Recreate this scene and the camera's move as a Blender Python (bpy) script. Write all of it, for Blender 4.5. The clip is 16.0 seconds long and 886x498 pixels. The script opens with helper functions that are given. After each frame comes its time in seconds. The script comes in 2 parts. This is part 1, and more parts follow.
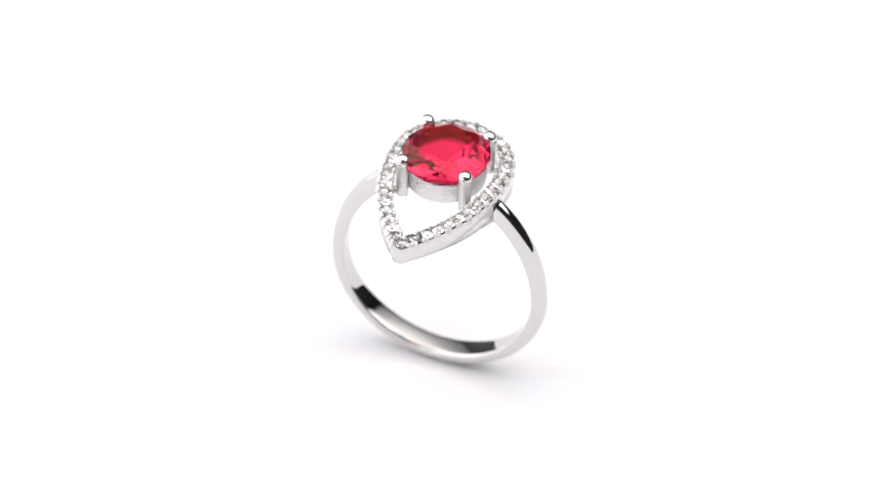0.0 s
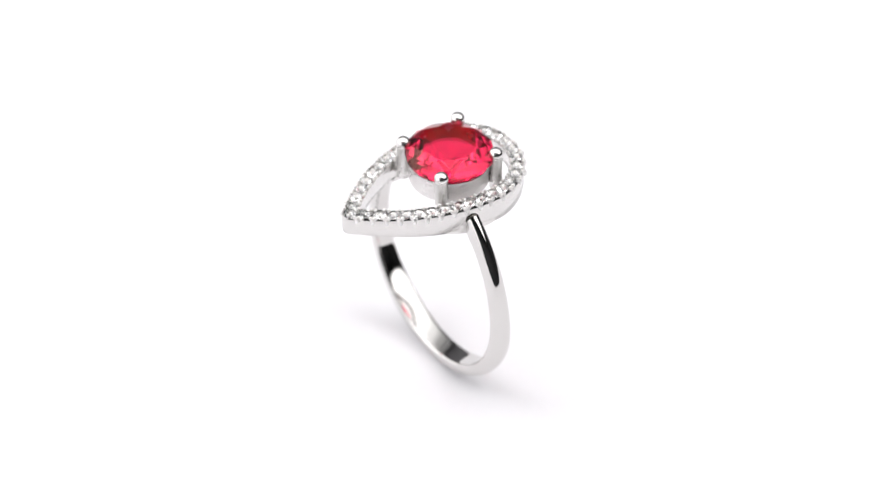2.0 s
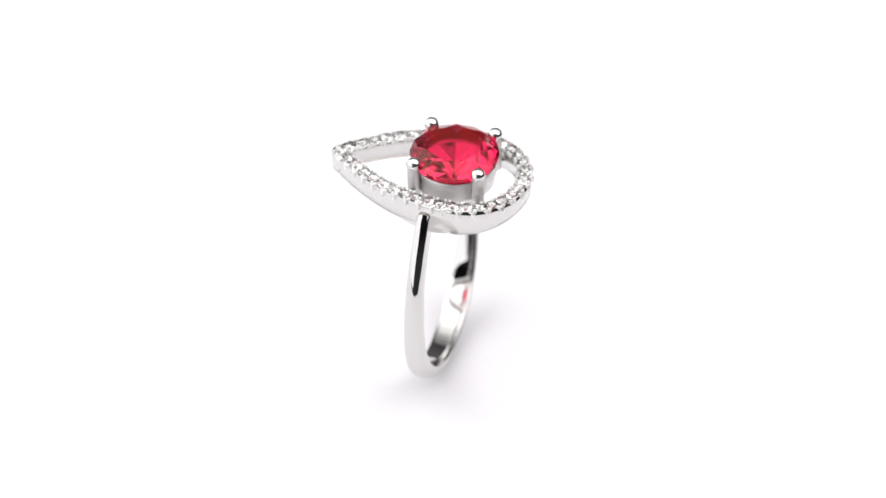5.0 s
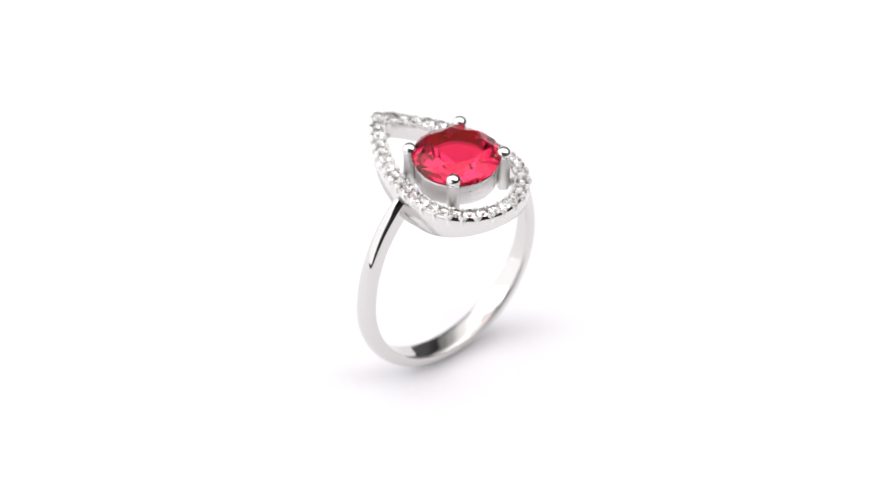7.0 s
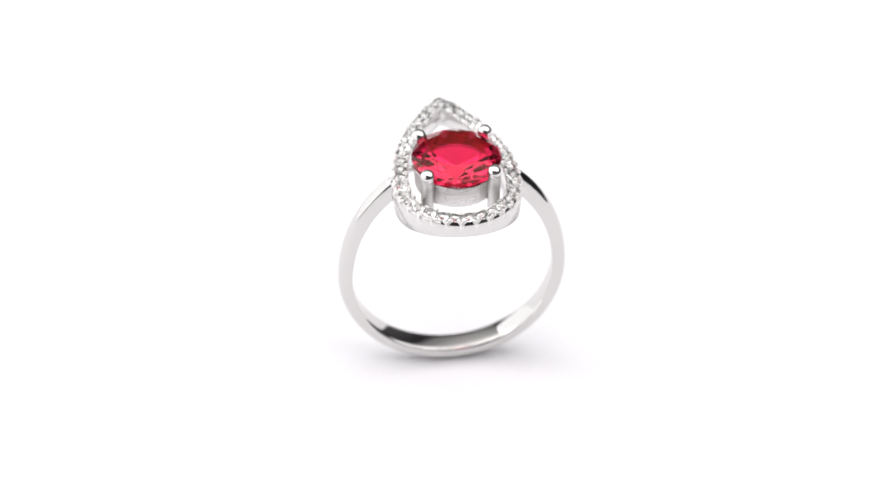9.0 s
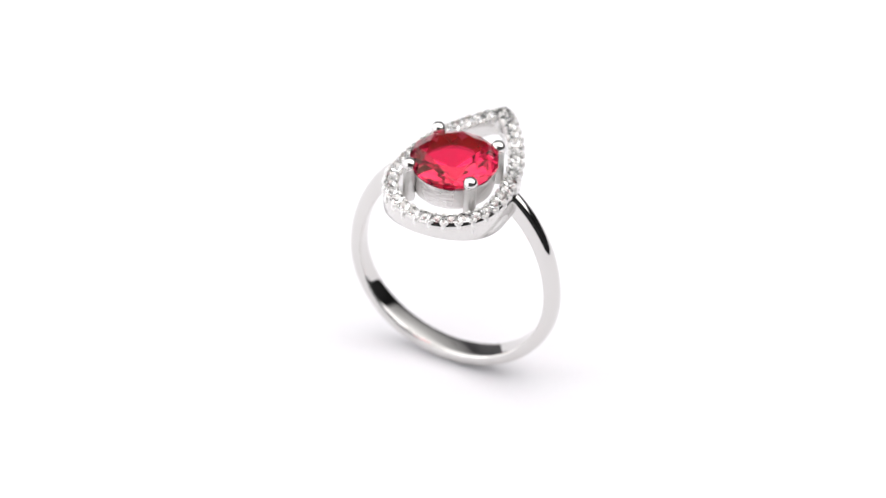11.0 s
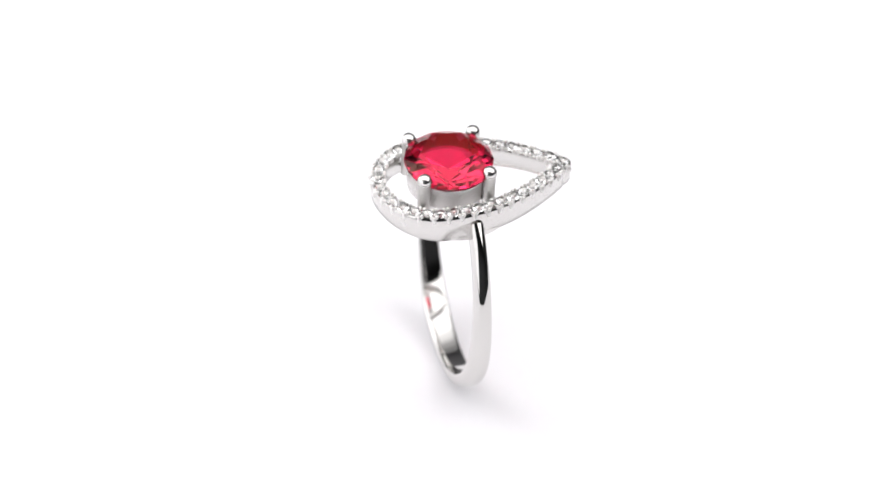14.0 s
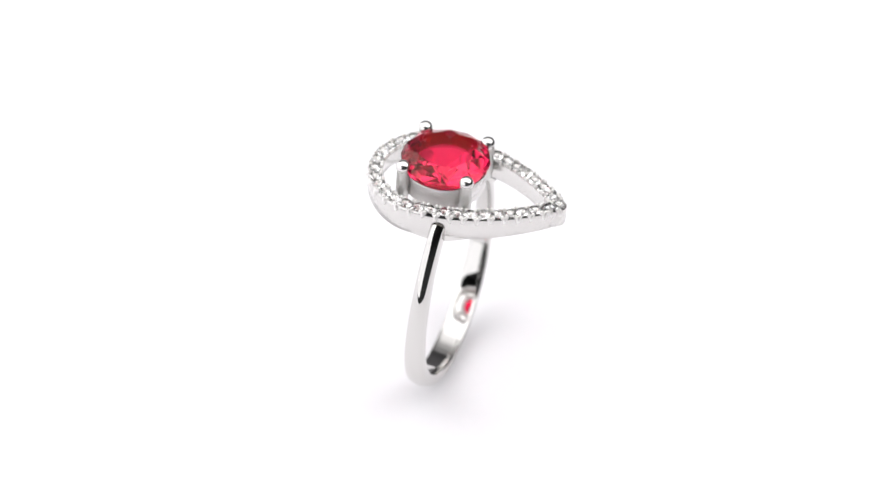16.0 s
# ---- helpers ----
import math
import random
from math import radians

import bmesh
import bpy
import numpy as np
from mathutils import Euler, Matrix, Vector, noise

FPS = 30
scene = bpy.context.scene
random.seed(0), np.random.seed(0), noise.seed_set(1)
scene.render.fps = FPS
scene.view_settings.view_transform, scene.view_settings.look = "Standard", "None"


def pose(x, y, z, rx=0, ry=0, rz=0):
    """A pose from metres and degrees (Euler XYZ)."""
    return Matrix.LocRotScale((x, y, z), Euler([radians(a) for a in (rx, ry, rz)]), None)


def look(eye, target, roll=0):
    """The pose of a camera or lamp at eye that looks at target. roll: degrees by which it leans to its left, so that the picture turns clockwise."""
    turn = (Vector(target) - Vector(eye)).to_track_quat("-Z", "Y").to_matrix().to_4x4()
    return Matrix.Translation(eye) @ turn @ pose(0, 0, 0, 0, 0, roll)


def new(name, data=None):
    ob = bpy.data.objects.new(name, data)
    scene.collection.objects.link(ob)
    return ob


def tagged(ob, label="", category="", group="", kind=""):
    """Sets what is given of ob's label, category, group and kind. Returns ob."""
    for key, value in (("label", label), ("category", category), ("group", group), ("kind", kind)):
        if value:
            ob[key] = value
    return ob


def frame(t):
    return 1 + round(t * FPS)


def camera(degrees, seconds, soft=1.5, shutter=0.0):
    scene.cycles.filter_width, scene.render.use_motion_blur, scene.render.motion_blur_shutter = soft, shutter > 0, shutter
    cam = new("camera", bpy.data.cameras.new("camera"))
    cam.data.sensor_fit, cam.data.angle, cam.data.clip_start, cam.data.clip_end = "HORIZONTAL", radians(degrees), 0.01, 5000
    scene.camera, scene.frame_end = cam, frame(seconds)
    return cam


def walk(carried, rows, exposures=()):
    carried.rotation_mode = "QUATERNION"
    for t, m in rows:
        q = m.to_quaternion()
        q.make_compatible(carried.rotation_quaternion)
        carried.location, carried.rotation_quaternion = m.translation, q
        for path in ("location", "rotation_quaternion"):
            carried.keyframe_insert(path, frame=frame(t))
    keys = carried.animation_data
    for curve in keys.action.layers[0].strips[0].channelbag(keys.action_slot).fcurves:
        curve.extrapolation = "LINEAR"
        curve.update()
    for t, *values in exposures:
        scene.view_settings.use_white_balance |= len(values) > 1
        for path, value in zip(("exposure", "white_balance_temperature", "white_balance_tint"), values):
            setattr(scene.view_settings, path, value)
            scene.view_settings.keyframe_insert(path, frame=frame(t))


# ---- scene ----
MM = 0.001
GROUND = -25.02        # paper below the claw heads, in mm
TURN, START = 16.716, 20.607   # degrees a second, degrees at the start


def at_mm(x, y, z):
    return Vector((x * MM, y * MM, (z - GROUND) * MM))


# camera: a long macro lens that stands still
cam = camera(13.04, 16.0, soft=1.4)
TILT, DIST = radians(39.157), 350.0
EYE = at_mm(0, -DIST * math.cos(TILT), DIST * math.sin(TILT))
PITCH, YAW = TILT + math.atan(175.5 / 6860), math.atan(10.7 / 6860)
WAY = Vector((-math.sin(YAW) * math.cos(PITCH), math.cos(YAW) * math.cos(PITCH), -math.sin(PITCH)))
STAND = look(EYE, EYE + WAY * 0.35, 1.636)
cam.data.dof.use_dof, cam.data.dof.focus_distance, cam.data.dof.aperture_fstop = True, 0.347, 22.0
walk(cam, [(0.0, STAND), (16.0, STAND)])

# light: white softboxes round a white paper table in a dim studio
world = bpy.data.worlds.new("studio_air")
scene.world = world
world.use_nodes = True
world.node_tree.nodes["Background"].inputs["Color"].default_value = (0.9, 0.93, 1.0, 1)
world.node_tree.nodes["Background"].inputs["Strength"].default_value = 0.15
scene.view_settings.exposure = 0.0


def softbox(name, m, w, h, watts, colour, fades):
    """A softbox lamp; fades: how its cloth dims along its width and height, as (place from 0 to 1, brightness) rows."""
    d = bpy.data.lights.new(name, "AREA")
    d.shape, d.size, d.size_y, d.energy, d.color = "RECTANGLE", w, h, watts, colour
    d.use_nodes = True
    n, l = d.node_tree.nodes, d.node_tree.links
    geo, sep, both = n.new("ShaderNodeNewGeometry"), n.new("ShaderNodeSeparateXYZ"), n.new("ShaderNodeMath")
    l.new(geo.outputs["Parametric"], sep.inputs[0])
    both.operation = "MULTIPLY"
    for i, (axis, rows) in enumerate(zip(("X", "Y"), fades)):
        ramp = n.new("ShaderNodeValToRGB")
        ramp.color_ramp.interpolation = "EASE"
        while len(ramp.color_ramp.elements) < len(rows):
            ramp.color_ramp.elements.new(0.5)
        for e, (at, value) in zip(ramp.color_ramp.elements, rows):
            e.position, e.color = at, (value, value, value, 1)
        l.new(sep.outputs[axis], ramp.inputs["Fac"])
        l.new(ramp.outputs["Color"], both.inputs[i])
    l.new(both.outputs[0], n["Emission"].inputs["Strength"])
    o = new(name, d)
    o.matrix_world = m
    return o


softbox("softbox_lamp_top", pose(0.2, 0.365, 0.675, 0, 0, -10), 2.5, 1.57, 29.2, (1, 0.985, 0.99),
        (((0.0, 0.7), (0.12, 0.86), (0.88, 1.0), (1.0, 0.1)), ((0.0, 0.3), (0.04, 1.0), (0.42, 1.0), (0.54, 0.6), (0.70, 0.24), (0.84, 0.13), (1.0, 0.04))))
softbox("softbox_lamp_left", look((-0.6, 0.055, 0.31), (0.381, 0.248, 0.31)), 1.865, 0.66, 5.9, (0.985, 0.98, 1), (((0.0, 0.97), (1.0, 1.0)), ((0.0, 0.97), (1.0, 1.0))))



# ---- materials ----
def material(name):
    m = bpy.data.materials.new(name)
    m.use_nodes = True
    return m, m.node_tree.nodes, m.node_tree.links, m.node_tree.nodes["Principled BSDF"]


def noise_tex(n, l, scale, detail=4.0, stretch=None):
    co = n.new("ShaderNodeTexCoord")
    out = co.outputs["Object"]
    if stretch:
        mp = n.new("ShaderNodeMapping")
        mp.inputs["Scale"].default_value = stretch
        l.new(out, mp.inputs["Vector"])
        out = mp.outputs["Vector"]
    t = n.new("ShaderNodeTexNoise")
    t.inputs["Scale"].default_value, t.inputs["Detail"].default_value = scale, detail
    l.new(out, t.inputs["Vector"])
    return t


def ranged(n, l, src, lo, hi, a=0.3, b=0.7):
    r = n.new("ShaderNodeMapRange")
    r.inputs["From Min"].default_value, r.inputs["From Max"].default_value = a, b
    r.inputs["To Min"].default_value, r.inputs["To Max"].default_value = lo, hi
    l.new(src, r.inputs["Value"])
    return r.outputs["Result"]


def bump(n, l, b, src, strength, dist):
    bp = n.new("ShaderNodeBump")
    bp.inputs["Strength"].default_value, bp.inputs["Distance"].default_value = strength, dist
    l.new(src, bp.inputs["Height"])
    l.new(bp.outputs["Normal"], b.inputs["Normal"])


def silver(name, rough_lo, rough_hi, relief, scale=900, stretch=None, colour=(0.665, 0.654, 0.638, 1)):
    m, n, l, b = material(name)
    b.inputs["Metallic"].default_value = 1.0
    b.inputs["Base Color"].default_value = colour
    wear = noise_tex(n, l, 260)
    l.new(ranged(n, l, wear.outputs["Fac"], rough_lo, rough_hi), b.inputs["Roughness"])
    grain = noise_tex(n, l, scale, 5.0, stretch)
    bump(n, l, b, grain.outputs["Fac"], 0.6, relief)
    return m


POLISHED = silver("polished_silver", 0.02, 0.07, 0.000002, 500)
WORN = silver("worn_polished_silver", 0.16, 0.28, 0.000008, 1400, None, (0.74, 0.728, 0.712, 1))
SATIN = silver("satin_silver", 0.16, 0.3, 0.000012, 1400, None, (0.70, 0.688, 0.672, 1))
FROSTED = silver("frosted_silver", 0.3, 0.45, 0.00001, 1400, None, (0.86, 0.845, 0.83, 1))
CAST = silver("cast_silver", 0.2, 0.4, 0.00012, 4600, (1, 1, 0.45))
BRUSHED = silver("brushed_silver", 0.22, 0.42, 0.00012, 5200, (0.14, 0.14, 1.0), (0.72, 0.70, 0.69, 1))


def gem(name, colour, ior, rough, gloss=0.5, clear=1.0, tint=(1, 1, 1, 1)):
    m, n, l, b = material(name)
    b.inputs["Base Color"].default_value = colour
    b.inputs["Transmission Weight"].default_value = clear
    b.inputs["IOR"].default_value = ior
    b.inputs["Roughness"].default_value = rough
    b.inputs["Specular IOR Level"].default_value = gloss
    b.inputs["Specular Tint"].default_value = tint
    return m


RUBY = gem("ruby_red_glass", (0.82, 0.018, 0.082, 1), 1.55, 0.06, 0.5, 1.0, (1.0, 0.48, 0.36, 1))
CRYSTAL = gem("clear_crystal", (1.0, 1.0, 1.0, 1), 1.62, 0.03)

PAPER, n, l, b = material("white_paper")
fibre = noise_tex(n, l, 1200, 6.0)
mix = n.new("ShaderNodeMix")
mix.data_type = "RGBA"
mix.inputs["A"].default_value, mix.inputs["B"].default_value = (0.874, 0.866, 0.893, 1), (0.9, 0.892, 0.916, 1)
l.new(fibre.outputs["Fac"], mix.inputs["Factor"])
l.new(mix.outputs["Result"], b.inputs["Base Color"])
b.inputs["Roughness"].default_value = 0.55
bump(n, l, b, fibre.outputs["Fac"], 0.15, 0.00002)


def wall_paint(name, dark, light):
    m, n, l, b = material(name)
    mottle = noise_tex(n, l, 6, 5.0)
    mix = n.new("ShaderNodeMix")
    mix.data_type = "RGBA"
    mix.inputs["A"].default_value, mix.inputs["B"].default_value = dark, light
    l.new(mottle.outputs["Fac"], mix.inputs["Factor"])
    l.new(mix.outputs["Result"], b.inputs["Base Color"])
    b.inputs["Roughness"].default_value = 0.8
    return m


PLASTER = wall_paint("grey_back_wall_paint", (0.24, 0.235, 0.25, 1), (0.3, 0.295, 0.31, 1))
STUDIO = wall_paint("dark_studio_paint", (0.03, 0.03, 0.032, 1), (0.05, 0.05, 0.052, 1))


# ---- mesh helpers ----
def mesh_of(name, verts, faces, mat, sharp=None, scale=MM):
    me = bpy.data.meshes.new(name)
    me.from_pydata([(x * scale, y * scale, z * scale) for x, y, z in verts], [], faces)
    bm = bmesh.new()
    bm.from_mesh(me)
    bmesh.ops.remove_doubles(bm, verts=bm.verts, dist=1e-7)
    bmesh.ops.recalc_face_normals(bm, faces=bm.faces)
    bm.to_mesh(me)
    bm.free()
    me.materials.append(mat)
    if sharp is not None:
        me.shade_smooth()
        me.set_sharp_from_angle(angle=radians(sharp))
    return me


def part(name, me, parent, label="", m=None):
    o = new(name, me)
    o.parent = parent
    if m is not None:
        o.matrix_basis = m
    if label:
        tagged(o, label)
    return o


def tube(rings, closed=False):
    """Verts and faces of a skin over rings of points; closed: the last ring joins the first, else both ends are capped."""
    k = len(rings[0])
    verts = [p for r in rings for p in r]
    faces = []
    steps = len(rings) if closed else len(rings) - 1
    for i in range(steps):
        j = (i + 1) % len(rings)
        for a in range(k):
            c = (a + 1) % k
            faces.append((i * k + a, i * k + c, j * k + c, j * k + a))
    if not closed:
        faces.append(tuple(range(k))[::-1])
        faces.append(tuple((len(rings) - 1) * k + a for a in range(k)))
    return verts, faces


def lathe(profile, seg=48):
    """A turned solid round z from (radius, z) rows; it closes at both ends."""
    rings = [[(r * math.cos(2 * math.pi * a / seg), r * math.sin(2 * math.pi * a / seg), z) for a in range(seg)] for r, z in profile]
    return tube(rings)


# ---- the studio: paper table, walls, ceiling ----
def box_mesh(name, x0, x1, y0, y1, z0, z1, mat):
    v = [(x, y, z) for x in (x0, x1) for y in (y0, y1) for z in (z0, z1)]
    f = [(0, 1, 3, 2), (4, 6, 7, 5), (0, 4, 5, 1), (2, 3, 7, 6), (0, 2, 6, 4), (1, 5, 7, 3)]
    return mesh_of(name, v, f, mat, scale=1.0)


paper = new("table_surface", box_mesh("table_surface", -0.72, 0.14, -0.14, 0.4, -0.004, 0.0, PAPER))
tagged(paper, "seamless matt white paper sheet under the ring", "paper", kind="structure")
tagged(new("plinth", box_mesh("plinth", -0.71, 0.135, -0.135, 0.39, -0.3, -0.004, STUDIO)), "plain grey studio plinth under the white paper", "plinth", kind="structure")
for nm, dims in (("floor", (-1.4, 1.7, -0.9, 1.4, -0.35, -0.3)), ("ceiling", (-1.4, 1.7, -0.9, 1.4, 1.0, 1.05)),
                 ("wall_north", (-1.4, 1.7, 1.4, 1.45, -0.3, 1.0)), ("wall_south", (-1.4, 1.7, -0.95, -0.9, -0.3, 1.0)),
                 ("wall_east", (1.7, 1.75, -0.9, 1.4, -0.3, 1.0)), ("wall_west", (-1.45, -1.4, -0.9, 1.4, -0.3, 1.0))):
    o = new(nm, box_mesh(nm, *dims, PLASTER if nm == "wall_north" else STUDIO))
    tagged(o, ("plain mid grey studio " if nm == "wall_north" else "plain dark grey studio ") + nm.split("_")[0], nm.split("_")[0], kind="structure")

# ---- the ring, in mm round the centre of the four claw heads; the pear's tip points to -y ----
ring = tagged(new("ring"), "polished silver ring with red round stone and crystal pear-shaped halo", "ring")
HALO_TOP, BAND = -2.64, 1.36


def pear(count):
    """The pear's outer outline, evenly stepped, from the tip round by +x and the round end."""
    half = []
    for i in range(801):
        a = i / 800
        if a < 0.62:
            y = -12.0 + 13.3 * (a / 0.62)
            u = (1.3 - y) / 13.3
            x = 5.8 * (1 - u ** 2.2)
            if y < -11.65:
                continue
            if y < -10.6:
                x = min(x, math.sqrt(1.2 * (y + 11.65)))
        else:
            g = (a - 0.62) / 0.38 * math.pi / 2
            x, y = 5.8 * math.cos(g), 1.3 + 5.8 * math.sin(g)
        half.append((x, y))
    loop = half + [(-x, y) for x, y in half[-2:0:-1]]
    pts = np.array(loop + loop[:1])
    run = np.concatenate([[0], np.cumsum(np.hypot(*np.diff(pts, axis=0).T))])
    s = np.linspace(0, run[-1], count, endpoint=False)
    return [(float(np.interp(q, run, pts[:, 0])), float(np.interp(q, run, pts[:, 1]))) for q in s], float(run[-1])


def inset(line, d):
    """The outline moved inwards by d; it stays on its own side of the middle line."""
    out, k = [], len(line)
    for i, (x, y) in enumerate(line):
        ax, ay = line[i - 1]
        bx, by = line[(i + 1) % k]
        tx, ty = bx - ax, by - ay
        g = math.hypot(tx, ty) or 1
        px, py = x - d * ty / g, y + d * tx / g
        if d > 0.3 and (y < 0 and px * (1 if x >= 0 else -1) < 0 or y < -11.45):
            px, py = 0.0, max(-11.65 + d * 1.38, y)
        out.append((px, py))
    return out


def underside(x, y=0.0):
    return -4.35 - x * x / 31.0 - 0.3 * min(1.0, max(0.0, (-y - 4.0) / 7.0))


def build_halo():
    line, _ = pear(420)
    section = ((0.17, None, 0.0), (0.07, None, 0.12), (0.0, -0.41, 0), (0.09, -0.12, 0), (0.14, -0.06, 0), (0.2, -0.06, 0), (0.24, -0.25, 0), (BAND - 0.24, -0.25, 0), (BAND - 0.19, -0.04, 0),
               (BAND - 0.14, 0.0, 0), (BAND - 0.06, -0.04, 0), (BAND, -0.16, 0), (BAND, None, 0.12), (BAND - 0.1, None, 0.0))
    cols = []
    for d, dz, up in section:
        cols.append([(x, y, underside(x, y) + up if dz is None else HALO_TOP + dz) for x, y in inset(line, d)])
    rings = [[c[i] for c in cols] for i in range(len(line))]
    v, f = tube(rings, closed=True)
    return mesh_of("halo", v, f, SATIN, 55)


halo = part("halo", build_halo(), ring, "pear-shaped silver halo frame")


def build_rim():
    """The bright-cut edge round the top of the halo's wall, steeper towards the tip."""
    line, _ = pear(420)
    cols = []
    for d, near, z in ((0.1, 0.1, -0.44), (-0.012, -0.012, -0.44), (-0.014, -0.014, -0.38), (0.002, -0.01, -0.3), (0.07, 0.008, -0.085),
                       (0.12, 0.05, -0.03), (0.2, 0.2, -0.02), (0.235, 0.235, -0.2)):
        wide, slim = inset(line, d), inset(line, near)
        fade = [min(1.0, max(0.0, (y + 5.5) / 5.0)) for _, y in line]
        cols.append([(p[0] * g + q[0] * (1 - g), p[1] * g + q[1] * (1 - g), HALO_TOP + z) for p, q, g in zip(wide, slim, fade)])
    v, f, k, m = [], [], len(line), len(cols)
    for i in range(k):
        v += [c[i] for c in cols]
    for i in range(k):
        a, b = i * m, (i + 1) % k * m
        f += [(a + j, b + j, b + (j + 1) % m, a + (j + 1) % m) for j in range(m)]
    return mesh_of("rim", v, f, POLISHED, 40)


part("rim", build_rim(), halo, "bright polished edge of the halo")


def build_shank():
    """A half-round band, wide below and slim at the shoulders, that rises steeply to the halo."""
    rings = []
    first, last = math.radians(56.5), math.radians(-236.5)
    for i in range(161):
        g = first + (last - first) * i / 160
        c, s = math.cos(g), math.sin(g)
        up = 1 if s > 0 else 0
        ox, oz = 0.02 + 10.65 * c, -14.5 + (13.15 if up else 10.4) * s
        thick = s ** 1.2 if up else 0.0
        ix, iz = 0.02 + (9.35 - 0.45 * thick) * c, -14.5 + (11.8 - 0.85 * thick if up else 8.95) * s
        u = min(1.0, max(0.0, (-3.3 - oz) / 20.0))
        w = 0.69 + 0.5 * u ** 1.5
        mid = -1.34 + 0.29 * u
        nx, nz = ox - ix, oz - iz
        row = []
        dome = 0.7 + 0.3 * u
        # flat inside with eased edges; outside flat-topped at the shoulders, domed below: (across, through)
        half = [(0.12, -0.018), (0.4, -0.014), (0.65, -0.004), (0.82, 0.012), (0.93, 0.05), (1.0, 0.14), (1.0, 0.3), (0.97, 1 - 0.48 * dome), (0.89, 1 - 0.3 * dome), (0.75, 1 - 0.17 * dome), (0.55, 1 - 0.085 * dome), (0.3, 1 - 0.03 * dome), (0.1, 1.0)]
        for a, h in half + [(-a, h) for a, h in half[::-1]]:
            row.append((ix + nx * h, mid + w * a, iz + nz * h))
        rings.append(row)
    v, f = tube(rings)
    return mesh_of("shank", v, f, POLISHED, 40)


part("shank", build_shank(), ring, "mirror-polished silver band")


def build_gusset(side):
    """A low web under the halo's wall that fairs the band's end into it."""
    outline, _ = pear(400)
    flank = sorted((y, x) for x, y in outline if x > 3 and -5 < y < 3)
    rings = []
    for i in range(13):
        dy = -2.4 + 4.8 * i / 12
        y = -1.34 + dy
        x = float(np.interp(y, [q[0] for q in flank], [q[1] for q in flank])) - 0.06
        low = underside(x) - 0.34 * (1 - (abs(dy) / 2.4) ** 1.5)
        rings.append([(side * (x - 1.3), y, low + 0.03), (side * (x - 0.12), y, low), (side * x, y, low + 0.1), (side * x, y, -4.9), (side * (x - 1.3), y, -4.9)])
    v, f = tube(rings)
    return mesh_of("gusset", v, f, SATIN, 35)


for side in (1, -1):
    part("gusset", build_gusset(side), ring)


def build_cup():
    """The cup, with fine uneven turning marks round its wall."""
    seg, marks = 96, random.Random(11)
    prof = [(2.9, -2.0), (3.62, -1.28), (3.82, -1.26), (3.86, -1.34)]
    rows = [(3.82 - 0.08 * i / 22, -1.6 - 1.7 * i / 22, marks.uniform(-0.014, 0.014), marks.uniform(0, 6.28), marks.randint(2, 7)) for i in range(23)]
    tail = [(3.66, -3.52), (2.6, -3.52), (2.4, -3.4), (2.38, -2.55), (2.45, -2.4)]
    rings = []
    for a in range(seg):
        g = 2 * math.pi * a / seg
        line = prof + [(r + depth * (0.55 + 0.45 * math.sin(k * g + turn)) + marks.uniform(-0.003, 0.003), z) for r, z, depth, turn, k in rows] + tail
        rings.append([(r * math.cos(g), r * math.sin(g), z) for r, z in line])
    v, f = tube(rings, closed=True)
    return mesh_of("setting_cup", v, f, BRUSHED, 40)


part("setting_cup", build_cup(), ring, "brushed silver cup under the stone, open below")


def build_claw(seed):
    """A round wire claw with the pits and file marks of a casting."""
    pits = random.Random(seed)
    prof = [(0.0, -3.9), (0.46, -3.88)] + [(0.575, -3.8 + 3.3 * i / 26) for i in range(27)] + [(0.61, -0.2)]
    prof += [(0.64 * math.cos(radians(a)), 0.6 * math.sin(radians(a)) + 0.02) for a in range(0, 85, 12)] + [(0.0, 0.62)]
    v, f = lathe(prof, 24)
    rough, streak = [], [pits.uniform(-0.035, 0.035) for _ in range(24)]
    for i, (x, y, z) in enumerate(v):
        k = 1 + (pits.uniform(-0.05, 0.04) + streak[i % 24] if -3.85 < z < -0.3 else 0)
        rough.append((x * k, y * k, z))
    return mesh_of("claw", rough, f, CAST, 70)


def build_head():
    prof = [(0.0, -0.30)] + [(0.68 * math.cos(radians(a)), 0.63 * math.sin(radians(a)) + 0.02) for a in range(-28, 88, 10)] + [(0.0, 0.65)]
    v, f = lathe(prof, 24)
    return mesh_of("claw_head", v, f, WORN, 50)


def build_bridge():
    v, f = lathe([(0.0, 0.0), (0.3, 0.0), (0.3, 1.5), (0.0, 1.5)], 12)
    return mesh_of("bridge", v, f, SATIN, 50)


head_mesh, bridge_mesh = build_head(), build_bridge()
for sx in (1, -1):
    for sy in (1, -1):
        c = part("claw", build_claw(7 + 2 * sx + sy), ring, m=Matrix.Translation((3.02 * sx * MM, 3.0 * sy * MM, -0.28 * MM)))
        part("claw_head", head_mesh, c, "rounded polished claw head")
        part("bridge", bridge_mesh, c, m=Matrix.Translation((0, 0, -3.75 * MM)) @ pose(0, 0, 0, 0, 90 * sx, 0))


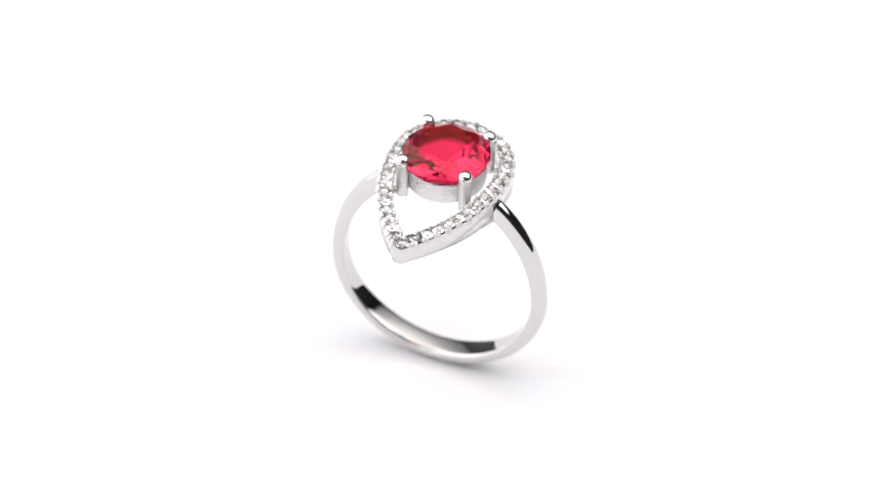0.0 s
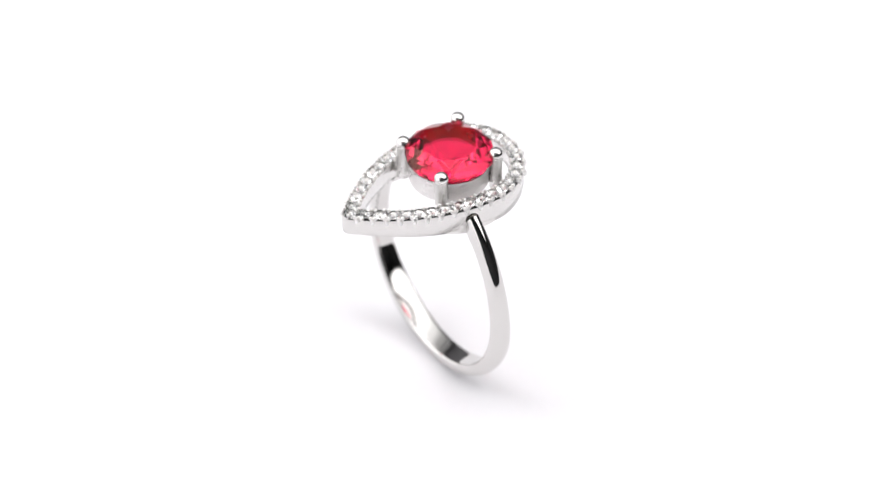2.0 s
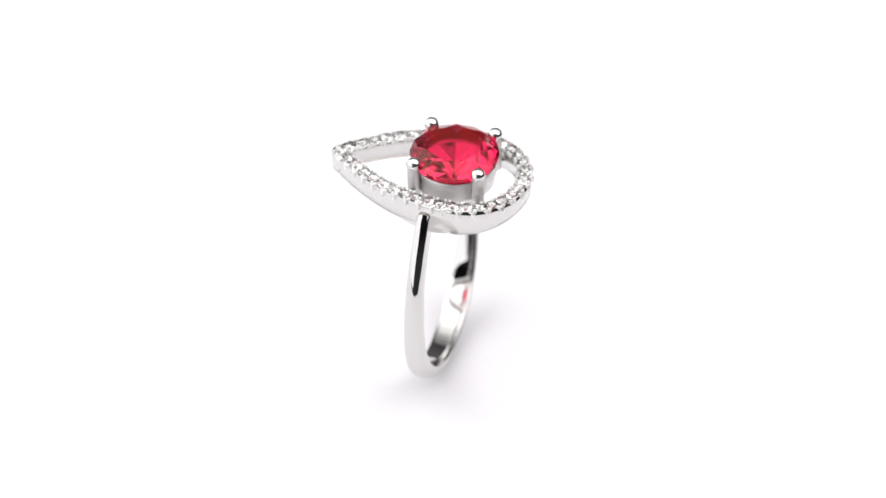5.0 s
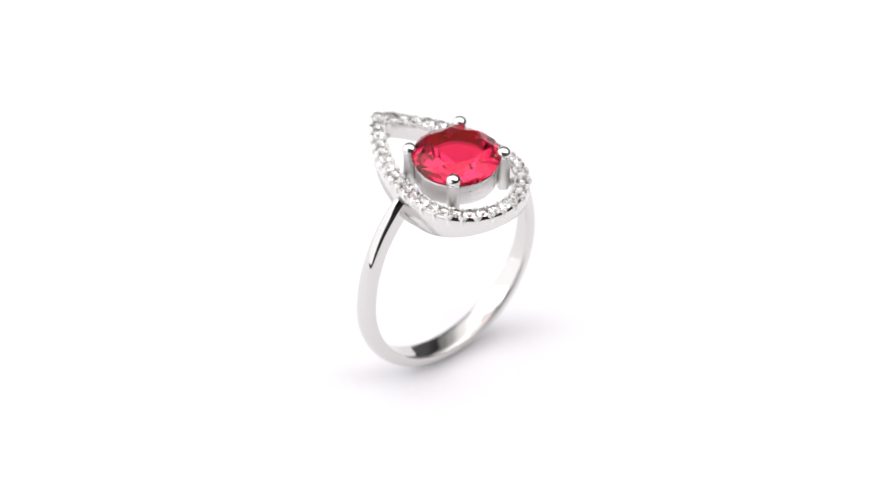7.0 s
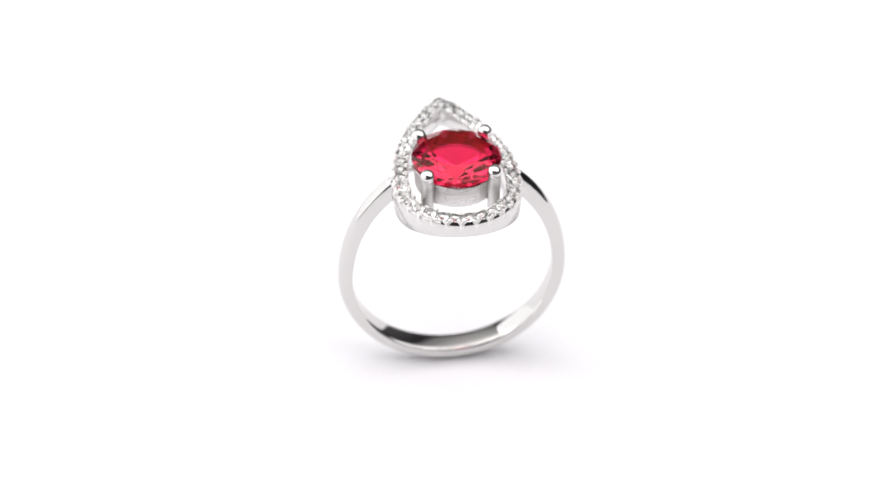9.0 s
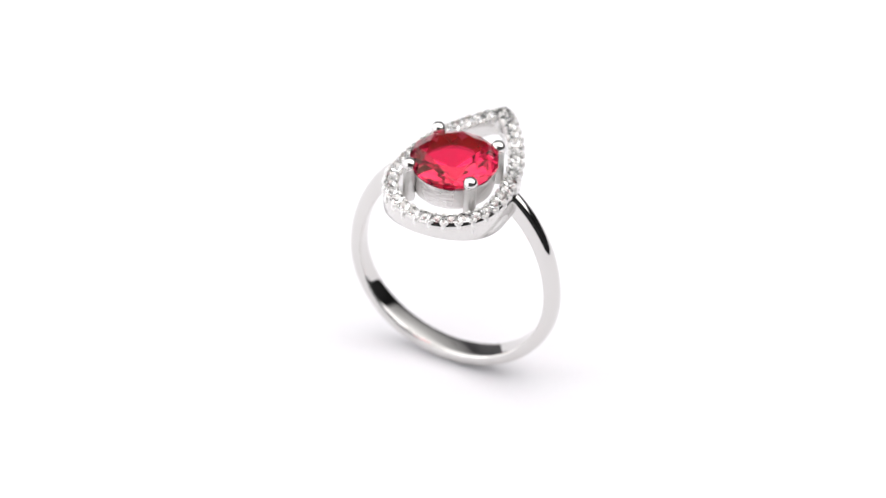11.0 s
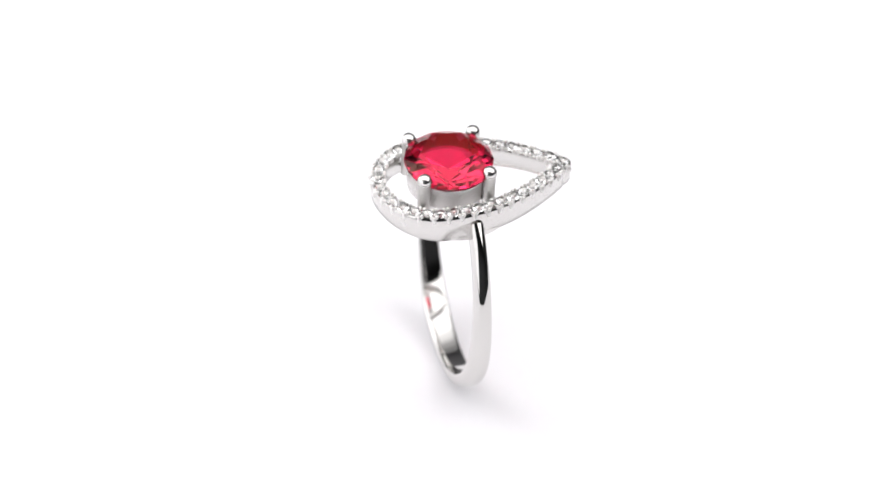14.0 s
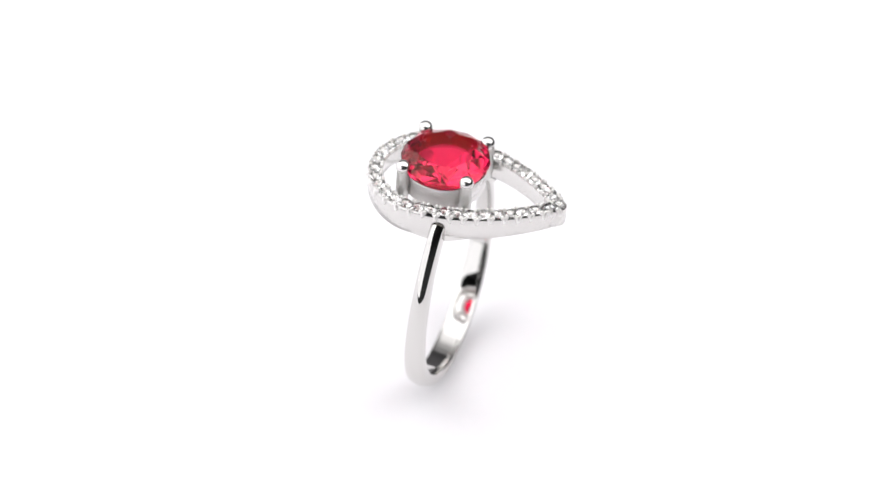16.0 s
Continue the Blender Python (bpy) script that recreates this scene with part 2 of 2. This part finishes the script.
def build_stone(r, table, crown, girdle, pavilion, name, mat, sides=8):
    """A round brilliant: table, star, kite and half facets above, main and half facets below. Its girdle's top lies at z = 0."""
    k = sides
    half = math.cos(math.pi / k)

    def circ(rad, z, n, off):
        return [(rad * math.cos(2 * math.pi * (i + off) / n), rad * math.sin(2 * math.pi * (i + off) / n), z) for i in range(n)]

    mid, low = table + (r - table) * 0.55, r * 0.84
    T = circ(table, crown, k, 0)
    M = circ(mid, crown * (r - mid * half) / (r - table), k, 0.5)
    G = circ(r, 0, 2 * k, 0)
    L = circ(r, -girdle, 2 * k, 0)
    Q = circ(low, -girdle - pavilion * (r - low * half) / r, k, 0.5)
    verts = T + M + G + L + Q + [(0, 0, -girdle - pavilion)]
    t0, m0, g0, l0, q0, apex = 0, k, 2 * k, 4 * k, 6 * k, 7 * k
    faces = [tuple(range(k))]
    for i in range(k):
        j, h = (i + 1) % k, (i - 1) % k
        faces.append((t0 + i, m0 + i, t0 + j))
        ga, gm, gb = g0 + 2 * i, g0 + 2 * i + 1, g0 + (2 * i + 2) % (2 * k)
        faces.append((t0 + i, m0 + h, ga, m0 + i))
        faces += [(m0 + i, ga, gm), (m0 + i, gm, gb)]
        la, lm, lb = l0 + 2 * i, l0 + 2 * i + 1, l0 + (2 * i + 2) % (2 * k)
        faces += [(ga, la, lm, gm), (gm, lm, lb, gb)]
        faces += [(apex, q0 + h, la, q0 + i), (q0 + i, la, lm), (q0 + i, lm, lb)]
    return mesh_of(name, verts, faces, mat)


part("centre_stone", build_stone(4.08, 2.55, 0.9, 0.32, 3.2, "centre_stone", RUBY), ring, "faceted round ruby-red glass stone",
     Matrix.Translation((0, 0, -0.57 * MM)) @ pose(0, 0, 0, 0, 0, 34.5))

# the row of small crystals and the beads and drop-shaped teeth that hold them
def middle_line(count):
    """Even places along the middle of the halo's top, each with its outward direction."""
    pts = inset(pear(2400)[0], BAND / 2)
    kept = [p for i, p in enumerate(pts) if math.dist(p, pts[i - 1]) > 1e-4]
    q = np.array(kept + kept[:1])
    run = np.concatenate([[0], np.cumsum(np.hypot(*np.diff(q, axis=0).T))])
    steps = np.linspace(0, run[-1], count, endpoint=False)
    xy = np.stack([np.interp(steps, run, q[:, 0]), np.interp(steps, run, q[:, 1])], 1)
    way = np.roll(xy, -1, 0) - np.roll(xy, 1, 0)
    way /= np.hypot(way[:, 0], way[:, 1])[:, None]
    return xy, np.stack([way[:, 1], -way[:, 0]], 1)


STONES = 38
spots, outward = middle_line(STONES * 12)
crystal_mesh = build_stone(0.59, 0.34, 0.2, 0.03, 0.37, "crystal", CRYSTAL, 8)
v, f = lathe([(0.0, -0.3), (0.1, -0.27), (0.17, -0.16), (0.185, -0.02), (0.165, 0.09), (0.1, 0.15), (0.0, 0.17)], 10)
bead_mesh = mesh_of("bead", v, f, FROSTED, 60)
v, f = lathe([(0.0, -0.68), (0.11, -0.64), (0.2, -0.5), (0.235, -0.3), (0.19, -0.06), (0.12, 0.08), (0.06, 0.13), (0.0, 0.14)], 12)
tooth_mesh = mesh_of("tooth", v, f, FROSTED, 60)
rng = random.Random(5)


def on_halo(i, reach, up):
    x, y = spots[i % len(spots)] + outward[i % len(spots)] * reach
    return Matrix.Translation((x * MM, y * MM, (HALO_TOP + up) * MM))


for i in range(STONES):
    part("crystal", crystal_mesh, halo, m=on_halo(i * 12, 0.0, 0.07) @ pose(0, 0, 0, rng.uniform(-11, 11), rng.uniform(-11, 11), rng.uniform(0, 60)))
for i in range(STONES):
    joint = i * 12 + 6
    part("tooth", tooth_mesh, halo, m=on_halo(joint, BAND / 2 - 0.03, rng.uniform(-0.05, 0.03)) @ pose(0, 0, 0, rng.uniform(-9, 9), rng.uniform(-9, 9), rng.uniform(0, 36)))
    for step, reach in ((-2, BAND / 2 - 0.14), (2, BAND / 2 - 0.14), (-2, 0.1 - BAND / 2), (2, 0.1 - BAND / 2)):
        part("bead", bead_mesh, halo, m=on_halo(joint + step, reach + rng.uniform(-0.03, 0.03), 0.06 + rng.uniform(-0.05, 0.05)) @ pose(0, 0, 0, 0, 0, rng.uniform(0, 45)))


# ---- the ring turns evenly with the unseen turntable ----
def motions():
    lean = Matrix.Translation((-0.505 * MM, 0.251 * MM, -GROUND * MM)) @ pose(0, 0, 0, 1.423, 0, 0) @ pose(0, 0, 0, 0, 0.191, 0)
    rows = [(i * 0.5, pose(0, 0, 0, 0, 0, -(START + TURN * i * 0.5)) @ lean) for i in range(33)]
    walk(ring, rows)


motions()
